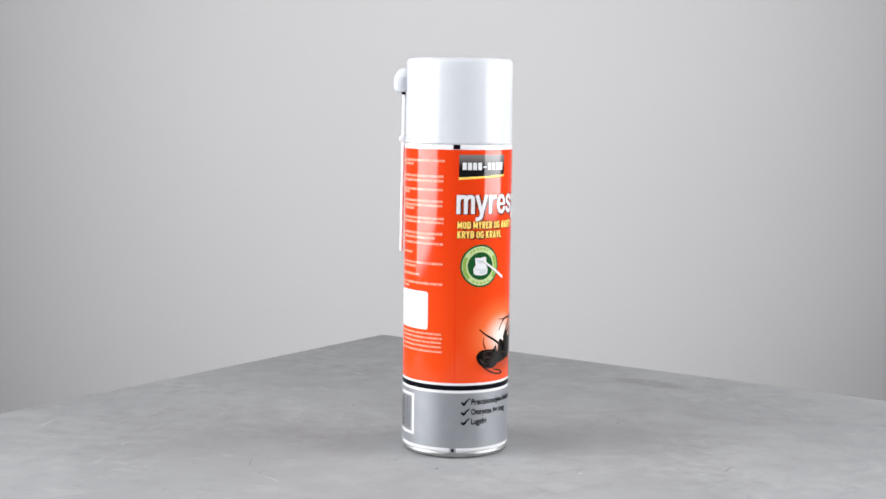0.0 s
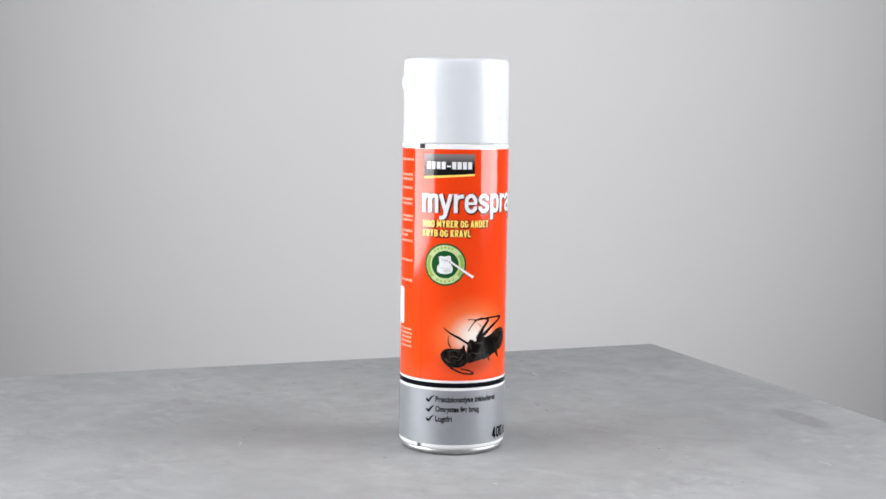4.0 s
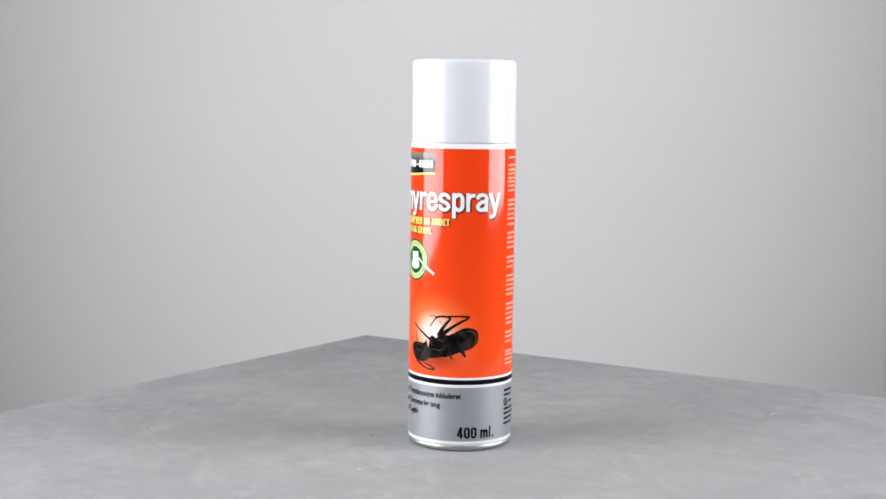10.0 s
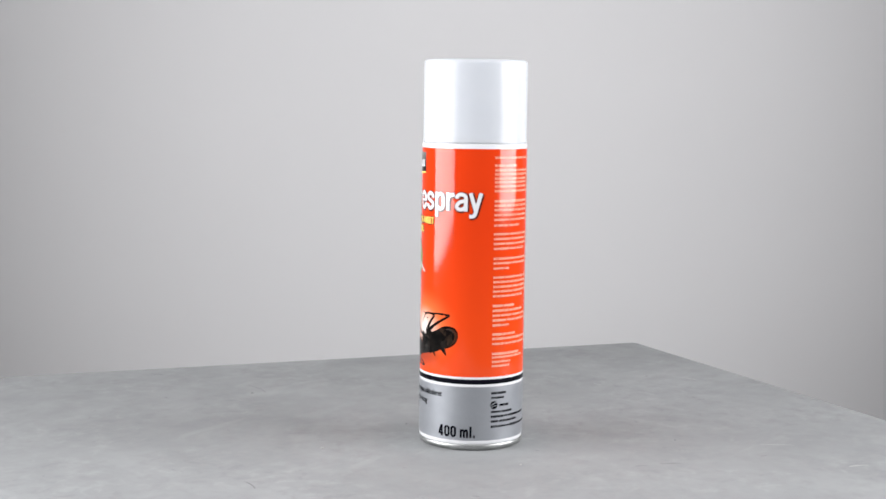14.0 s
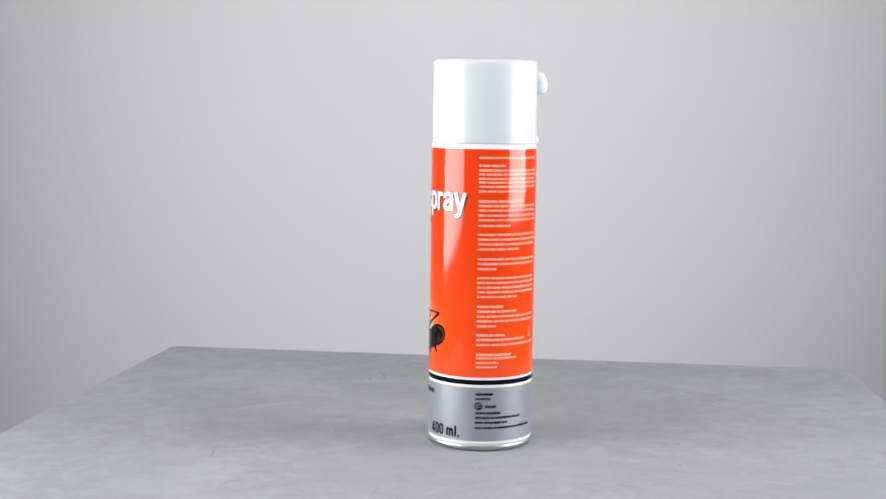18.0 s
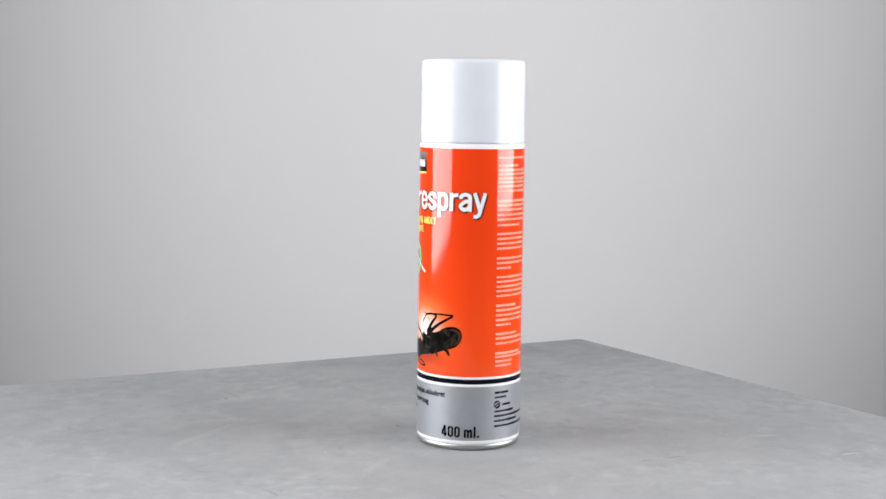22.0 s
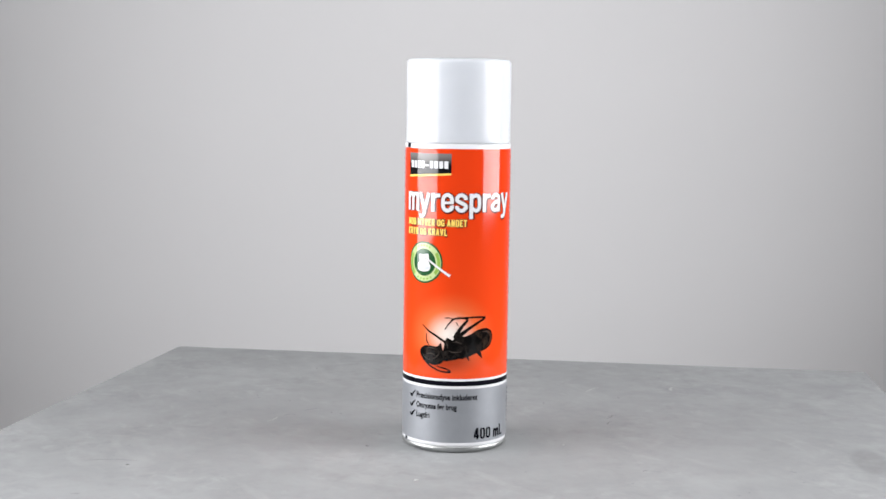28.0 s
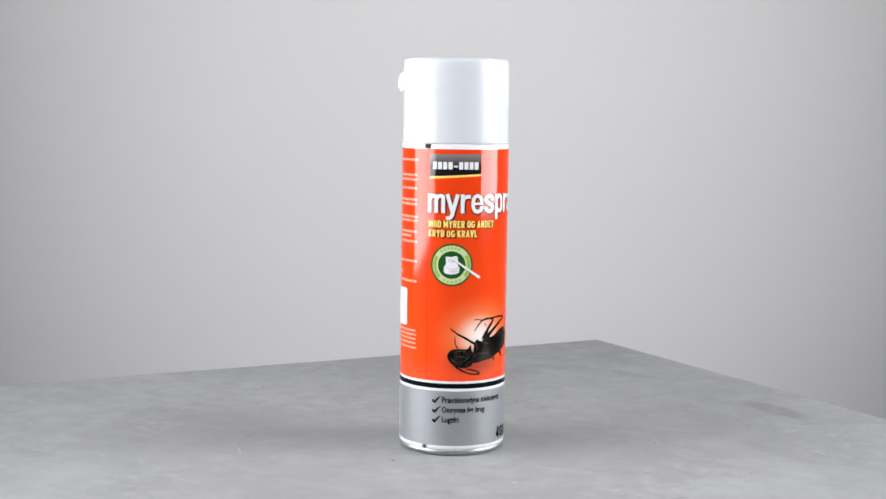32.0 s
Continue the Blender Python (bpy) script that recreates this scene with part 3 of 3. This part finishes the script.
def build_can():
    can = tagged(new("spray_can"), "orange and grey aerosol can with glossy white cap and straw", "spray can")
    rng = random.Random(9)

    # tin body in rings, bottom to top
    part("bottom_rim", lathe([(0.0, 0.0075), (0.018, 0.006), (0.0262, 0.0012), (0.0275, 0.0), (0.0295, 0.0), (0.0312, 0.0007), (0.0320, 0.0014), (0.03235, 0.0024), (0.03235, 0.0036), (0.0320, 0.0042), (0.0, 0.0042)]), SILVER, can, "bare shiny tin bottom rim", True)
    part("white_line", lathe([(0.0320, 0.0042), (0.0322, 0.0046), (R, 0.0050), (R, 0.0066)]), WHITE_INK, can, smooth_faces=True)
    grey = part("grey_label", lathe([(R, 0.0066), (R, 0.0398)]), GREY_LABEL, can, "silver-grey lower label")
    part("white_line", lathe([(R, 0.0398), (R, 0.0414)]), WHITE_INK, can)
    part("black_band", lathe([(R, 0.0414), (R, 0.0444)]), BLACK_INK, can)
    part("white_line", lathe([(R, 0.0444), (R, 0.0458)]), WHITE_INK, can)
    orange = part("orange_label", lathe([(R, 0.0458), (R, 0.1837)]), ORANGE, can, "glossy orange printed label")
    part("shoulder", lathe([(R, 0.1837), (R, 0.1855), (0.0323, 0.1863), (0.0319, 0.1867), (0.0, 0.1867)]), WHITE_INK, can, "white top edge of the tin", True)
    for ob in can.children:
        ob.data.shade_smooth()

    # cap with a rounded top edge and a small foot ring
    cap = part("cap", lathe([(0.0, 0.1868), (0.03120, 0.1868), (0.03180, 0.1870), (0.03195, 0.1876), (0.03190, 0.1884), (0.03170, 0.1892), (0.03180, 0.1905), (0.03180, 0.22),
                             (0.03180, 0.2342), (0.03160, 0.2355), (0.03110, 0.2365), (0.03020, 0.2370), (0.02880, 0.2372), (0.02, 0.2372), (0.0, 0.2372)]), CAP_WHITE, can, "glossy white plastic cap", True)
    a = radians(NOZZLE_AT)
    turn = Matrix.Rotation(a, 4, "Z")
    arm = bmesh.new()
    prof = [(0.028, 0.2318), (0.0335, 0.2316), (0.0360, 0.2306), (0.0379, 0.2284), (0.0391, 0.2255), (0.0395, 0.2220), (0.0391, 0.2190), (0.0379, 0.2170), (0.028, 0.2168)]
    rows, half = [], 0.0094
    for k in range(-8, 9):
        y = half * math.sin(radians(90 * k / 8))
        size = max(0.2, (1 - abs(y / half) ** 4) ** 0.25) if abs(k) < 8 else 0.2
        rows.append([arm.verts.new((0.028 + (x - 0.028) * (0.6 + 0.4 * size), y, 0.2243 + (z - 0.2243) * size)) for x, z in prof])
    arm.faces.new(rows[0])
    arm.faces.new(list(reversed(rows[-1])))
    for low, high in zip(rows, rows[1:]):
        for i in range(len(prof)):
            j = (i + 1) % len(prof)
            arm.faces.new((low[i], low[j], high[j], high[i]))
    bmesh.ops.recalc_face_normals(arm, faces=arm.faces)
    arm.transform(turn)
    part("nozzle", arm, CAP_WHITE, cap, "white plastic spray nozzle", True)
    slot = box(0.0325, 0.0006, 0.2154, 0.0352, 0.0030, 0.2169, 0.0004)
    slot.transform(turn)
    part("nozzle_slot", slot, BLACK_INK, cap, "dark slot under the nozzle")
    straw = lathe([(0.0005, 0.0), (0.00105, 0.0), (0.00105, 0.0955), (0.0005, 0.0955)], 20, close=True)
    straw.transform(turn @ Matrix.Translation((0.0347, 0, 0.1205)) @ Matrix.Rotation(radians(-0.5), 4, "Y"))
    part("straw", straw, STRAW_WHITE, can, "thin white plastic straw")
    clip = box(0.0313, -0.0024, 0.1868, 0.0364, 0.0024, 0.1908, 0.0008)
    clip.transform(turn)
    part("straw_clip", clip, CAP_WHITE, cap, "small white straw clip")

    # seam of the label with its register marks
    part("label_seam", wrap(rect(arc(-90.4), 46.4, arc(-89.6), 183.6), 0.04), SEAM_INK, orange, "dark red overlap line of the label")
    part("seam_mark", wrap(rect(arc(-94.3), 183.9, arc(-87.3), 186.6), 0.15), BLACK_INK, can)
    part("seam_mark", wrap(rect(arc(-94.0), 4.0, arc(-87.4), 6.6), 0.1), GREY_LABEL, grey)
    part("seam_mark", wrap(rect(arc(-92.0), 4.4, arc(-89.6), 6.3), 0.2), BLACK_INK, grey)

    # the maker's badge, as plain shapes
    part("badge_plate", wrap(shape([(arc(-88.2), 167.4), (arc(-33.2), 169.2), (arc(-33.2), 180.9), (arc(-88.2), 180.9)]), 0.08), PLATE_INK, orange, "black plate with yellow underline")
    part("badge_line", wrap(shape([(arc(-88.2), 166.3), (arc(-33.2), 168.2), (arc(-33.2), 169.3), (arc(-88.2), 167.6)]), 0.12), YELLOW_INK, orange)
    x0, x1 = arc(-85.3), arc(-35.9)
    gaps, bars, n = (4,), [], 9
    step = (x1 - x0) / n
    for i in range(n):
        left, right = x0 + i * step + 0.36, x0 + (i + 1) * step - 0.36
        bars.append(rect(left, 173.2, right, 174.2) if i in gaps else rect(left, 172.0, right, 176.3))
    part("badge_bars", wrap(join(*bars), 0.2), WHITE_INK, orange)

    # title and slogan
    part("title_shade", wrap(title(1.6, 0.35, -0.3), 0.04), SHADE_INK, orange)
    part("title_lettering", wrap(title(), 0.18), WHITE_INK, orange, "large white title lettering")
    for text, end, base in (("MOD MYRER OG ANDET", -16.2, 137.7), ("KRYB OG KRAVL", -36.8, 132.1)):
        part("slogan_shade", wrap(capitals(text, arc(-89.0), arc(end), base, 4.1, 0.8, 1.4, 0.2, -0.2), 0.04), SHADE_INK, orange)
        part("slogan_line", wrap(capitals(text, arc(-89.0), arc(end), base, 4.1, 0.8), 0.18), YELLOW_INK, orange, "yellow slogan lettering")

    # round green picture badge
    bx, bz = arc(-63.4), 115.6
    part("badge_edge", wrap(disc(bx, bz, 12.7), 0.05), DARK_GREEN_INK, orange)
    part("badge_ring", wrap(disc(bx, bz, 11.6, 8.2), 0.10), GREEN_INK, orange, "light green ring of the badge")
    part("badge_arc", wrap(join(disc(bx, bz, 11.2, 9.2, 150, 225, 16)), 0.15), MID_GREEN_INK, orange)
    part("badge_arc", wrap(join(disc(bx, bz, 11.2, 9.2, -40, 35, 16)), 0.15), MID_GREEN_INK, orange)
    part("badge_print", wrap(join(*[disc(bx, bz, 10.7, 9.6, k, k + 7, 3) for k in (62, 74, 86, 98, 112, 124, 240, 254, 268, 282, 296)]), 0.15), MID_GREEN_INK, orange)
    part("nozzle_picture", wrap(join(blob([(bx - 4.6, bz - 1.2), (bx - 3.4, bz + 0.4), (bx - 3.6, bz + 4.4), (bx - 2.4, bz + 4.9), (bx - 0.2, bz + 4.7), (bx + 2.2, bz + 5.3), (bx + 3.4, bz + 4.6), (bx + 3.8, bz - 0.3), (bx + 4.6, bz - 1.6), (bx + 4.0, bz - 4.6), (bx, bz - 5.6), (bx - 4.2, bz - 4.6)], 4)), 0.12), WHITE_INK, orange)
    part("nozzle_picture_shade", wrap(join(stroke([(bx - 4.2, bz - 1.4), (bx, bz - 2.4), (bx + 4.2, bz - 1.6)], [0.5, 0.8, 0.5]), blob([(bx - 2.8, bz + 4.0), (bx - 0.2, bz + 3.4), (bx + 2.6, bz + 4.4), (bx + 1.0, bz + 1.6), (bx - 1.6, bz + 1.8)], 4), blob([(bx - 1, bz - 3.4), (bx + 3.4, bz - 2.6), (bx + 3.2, bz - 4.2), (bx, bz - 4.8)], 4)), 0.16), PICTURE_GREY, orange)
    part("straw_picture", wrap(stroke([(arc(-62.5), 119.4), (arc(-48), 113.6), (arc(-33.2), 108.0)], [0.9, 1.2, 1.6]), 0.22), WHITE_INK, orange)
    part("straw_picture_line", wrap(stroke([(arc(-62.3), 118.6), (arc(-48), 112.8), (arc(-33.8), 107.3)], [0.25, 0.25, 0.35]), 0.20), SHADE_INK, orange)

    # ant picture
    def pt(deg, z):
        return arc(deg), z - 1.3
    part("ant_abdomen", wrap(blob([pt(-15.5, 70.5), pt(-10, 74.2), pt(-2, 76.8), pt(7, 77.6), pt(14.5, 75.8), pt(16.6, 71.5), pt(13.2, 67.0), pt(5, 64.2), pt(-4, 63.6), pt(-13, 64.4)]), 0.12), ANT_LIGHT, orange, "dark brown abdomen of the printed ant")
    part("ant_thorax", wrap(blob([pt(-38, 68.8), pt(-35.6, 72.0), pt(-32.6, 71.6), pt(-29, 70.8), pt(-26, 74.2), pt(-21.5, 74.4), pt(-16, 71.6), pt(-11.5, 69.5), pt(-12, 64.5), pt(-19, 60.4), pt(-30, 58.6), pt(-39, 58.8)]), 0.16), ANT_INK, orange, "black body of the printed ant")
    part("ant_head", wrap(blob([pt(-66.8, 63.0), pt(-62, 66.2), pt(-54, 66.8), pt(-46, 66.6), pt(-42, 69.0), pt(-40.6, 65.6), pt(-37.4, 61.6), pt(-40, 57.2), pt(-48, 55.2), pt(-57, 56.2), pt(-64, 58.8)]), 0.20), ANT_INK, orange, "black head of the printed ant")
    part("ant_waist", wrap(blob([pt(-24, 72.4), pt(-16, 73.0), pt(-9, 74.4), pt(-2, 73.0), pt(3, 68.0), pt(1.5, 64.2), pt(-6, 62.2), pt(-14, 60.6), pt(-22, 60.2)]), 0.14), ANT_INK, orange, "black waist of the printed ant")
    part("ant_abdomen_edge", wrap(stroke([pt(3.0, 75.6), pt(10.5, 75.4), pt(14.4, 72.4), pt(12.6, 68.6), pt(8.0, 66.2)], [0.3, 1.2, 1.6, 1.1, 0.3]), 0.20), ANT_BROWN, orange, "brown sheen on the abdomen's end")
    part("ant_eye", wrap(blob([pt(-62.5, 63.6), pt(-57, 65.2), pt(-50, 64.6), pt(-54, 62.6), pt(-60, 61.8)], 5), 0.26), ANT_LIGHT, orange)
    for points in ([pt(-6, 74.6), pt(-8.5, 70), pt(-7, 65.4)], [pt(2, 76.2), pt(0, 70.5), pt(1, 65.4)], [pt(9, 76.0), pt(8, 71), pt(8, 67)]):
        part("ant_segment", wrap(stroke(points, [0.25, 0.5, 0.25]), 0.18), ANT_INK, orange)
    for points in ([pt(12.4, 73.6), pt(8, 75.4), pt(3, 75.4)], [pt(-30, 69.6), pt(-25, 69.8), pt(-20, 68.6)], [pt(-60, 64.8), pt(-53, 65.6), pt(-46, 64.8)], [pt(-63.4, 61.4), pt(-60, 59.4), pt(-54, 58.0)], [pt(-34, 64.4), pt(-28, 63.4), pt(-20, 63.8)], [pt(-58, 61.6), pt(-53, 62.2), pt(-47, 61.0)], [pt(-50, 59.2), pt(-46, 60.6), pt(-43, 63.6)], [pt(-37, 70.2), pt(-35, 67.4), pt(-34.4, 65.6)]):
        part("ant_sheen", wrap(stroke(points, [0.2, 0.7, 0.2]), 0.30), ANT_SHEEN, orange)
    legs_up = [
        ([pt(-27, 72.0), pt(-21, 78.0), pt(-13.2, 83.2)], [2.3, 1.5, 0.9]),
        ([pt(-13.2, 83.4), pt(-22, 84.4), pt(-31, 83.4)], [0.9, 0.7, 0.5]),
        ([pt(-22, 73.4), pt(-11, 78.2), pt(6.8, 84.0)], [2.0, 1.3, 0.8]),
        ([pt(6.8, 84.3), pt(-8, 84.6), pt(-27, 83.6), pt(-33, 81.0), pt(-37.6, 77.3)], [0.9, 0.8, 0.6, 0.45, 0.35]),
        ([pt(-29, 83.6), pt(-34, 84.2), pt(-38, 83.9)], [0.4, 0.3, 0.25]),
        ([pt(-26, 81.5), pt(-23.4, 79.6)], [0.3, 0.25]),
    ]
    feelers_and_legs_below = [
        ([pt(-36.2, 69.0), pt(-48, 73.2), pt(-56, 75.6), pt(-63.7, 79.0)], [1.1, 0.95, 0.7, 0.35]),
        ([pt(-55.8, 67.2), pt(-58.6, 70.0), pt(-58.8, 74.2)], [0.55, 0.4, 0.3]),
        ([pt(-63, 59.0), pt(-54, 54.6), pt(-42, 51.6), pt(-32, 51.4), pt(-35, 53.0), pt(-46, 54.6)], [1.0, 0.8, 0.6, 0.9, 0.6, 0.5]),
        ([pt(-15, 62.0), pt(-13.4, 60.4), pt(-11.4, 58.4)], [1.2, 1.0, 0.5]),
        ([pt(-3, 65.0), pt(0, 62.6), pt(3, 59.6)], [2.6, 1.8, 0.4]),
    ]
    for points, widths in legs_up + feelers_and_legs_below:
        part("ant_limb", wrap(stroke(points, [w * 1.35 for w in widths]), 0.14), ANT_INK, orange)

    # claims with ticks, and the volume
    for text, end, base in (("Præcisionsdyse inkluderet", -1.5, 32.9), ("Omrystes før brug", -24.2, 26.9), ("Lugtfri", -54.0, 21.0)):
        part("claim_line", wrap(lettering(text, arc(-71.4), arc(end), base, 3.3, "L", 0.13), 0.12), BLACK_INK, grey)
        part("tick_mark", wrap(stroke([(arc(-82.0), base + 1.5), (arc(-79.4), base + 0.1), (arc(-77), base + 1.9), (arc(-73.2), base + 3.8)], [1.3, 1.3, 1.1, 0.5]), 0.12), BLACK_INK, grey)
    part("volume_mark", wrap(capitals("400 ml.", arc(-4.9), arc(37.0), 8.5, 7.0, 1.25), 0.12), BLACK_INK, grey)

    # small print beside the title, right of it
    L = 54.0
    blocks = [
        [(178.6, 131)],
        [(173.9, 84, 84), (171.1, 131, 72), (168.7, 132), (166.1, 131), (163.9, 132), (161.4, 131), (158.6, 113)],
        [(152.6, 108, 108), (149.9, 132, 84), (147.2, 131), (144.2, 132), (141.4, 131), (138.0, 91)],
        [(132.7, 131), (129.8, 132), (126.9, 131), (123.9, 101.5)],
        [(117.9, 132), (115.1, 131), (112.0, 75)],
        [(106.5, 131), (103.7, 132), (100.8, 131), (98.0, 132), (95.1, 100)],
        [(89.2, 84, 84), (86.3, 100.6, 90), (83.3, 131), (80.4, 131, 66), (77.4, 76, 64)],
        [(71.8, 86.7, 70), (69.1, 113, 98), (66.0, 131)],
        [(59.9, 94, 94), (57.8, 102), (55.0, 79.7), (52.4, 76.7)],
    ]
    for block in blocks:
        text_block(orange, rng, [(L, row[1], row[0], *row[2:]) for row in block], 1.27, PALE_INK, "pale small print, too small to read")
    part("print_mark", wrap(join(rect(arc(121.4), 69.0, arc(122.2), 75.2), rect(arc(123.0), 69.0, arc(124.6), 70.2)), 0.12), PALE_INK, orange)
    text_block(grey, rng, [(L, 74, 35.7, 74), (L, 71, 32.8), (64.2, 79, 28.1, 79), (L, 82, 24.1), (L, 108, 21.2), (L, 90, 18.2), (L, 125, 15.0)], 1.3, BLACK_INK, "small black print, too small to read")
    part("globe_mark", wrap(disc(arc(57.3), 28.3, 2.5, steps=24), 0.10), BLACK_INK, grey)
    part("globe_line", wrap(join(stroke([(arc(53.6), 28.0), (arc(57), 29.2), (arc(61), 29.8)], [0.5, 0.7, 0.4]), stroke([(arc(54.2), 26.6), (arc(57), 27.6), (arc(61), 28.0)], [0.4, 0.5, 0.3])), 0.15), GREY_LABEL, grey)

    # small print on the other side, with its white panel
    E = -103.2
    left_rows = [
        [(177.0, E), (174.8, -141)],
        [(167.9, E), (165.2, E)],
        [(160.0, E), (158.2, -149)],
        [(153.2, E), (150.6, E), (148.6, -140)],
        [(143.1, E), (140.7, E)],
        [(134.1, E), (131.5, -112), (128.2, E)],
        [(122.4, -142)],
        [(116.4, E), (114.2, -136)],
        [(109.4, -131)],
        [(104.4, E), (102.2, -150)],
    ]
    for block in left_rows:
        text_block(orange, rng, [(-170, end, z) for z, end in block], 1.35, PALE_INK, "pale small print, too small to read")
    text_block(orange, rng, [(-170, E, z) for z in (74.6, 72.1, 69.6, 67.0, 64.2)], 1.1, PALE_INK, "pale small print, too small to read")
    part("info_panel", wrap(round_rect(arc(-172), 76.9, arc(-120.2), 99.6, 1.6), 0.08), WHITE_INK, orange, "empty white panel with rounded corners")
    code = part("code_panel", wrap(rect(arc(-182), 12.2, arc(-138), 37.1), 0.06), WHITE_INK, can, "white panel with thin dark bars")
    part("code_field", wrap(rect(arc(-181), 13.7, arc(-141.2), 35.6), 0.10), GREY_LABEL, code)
    x = arc(-180)
    while x < arc(-143):
        w = rng.choice((0.2, 0.3, 0.4))
        part("code_bar", wrap(rect(x, 15.0, x + w, 34.2), 0.16), BLACK_INK, code)
        x += w + rng.choice((0.9, 1.2, 1.6))
    return can


NOZZLE_AT = 172.8
SLAB = slab()
CAN = build_can()

# ---- turning ----
TURN_START, TURN_RATE, TURN_BACK = -1.761, -8.657, 17.594
CAN_X, CAN_Y = -0.01018, -0.0069


def turn_at(t):
    return TURN_START + TURN_RATE * min(t, 2 * TURN_BACK - t)


def motions():
    times = sorted({0.0, 0.1, 0.2, 17.3, 17.4, 17.5, 17.6, 17.7, 17.8, 17.9, 31.8, 31.9, 32.0} | {0.5 * k for k in range(1, 64) if k != 35})
    slab_rows, can_rows = [], []
    for t in times:
        deg = turn_at(t)
        a = radians(deg)
        c, s = math.cos(a), math.sin(a)
        slab_rows.append((t, pose(0, 0, 0, 0, 0, deg)))
        can_rows.append((t, pose(CAN_X * c - CAN_Y * s, CAN_X * s + CAN_Y * c, 0, 0, 0, deg)))
    walk(SLAB, slab_rows)
    walk(CAN, can_rows)


motions()
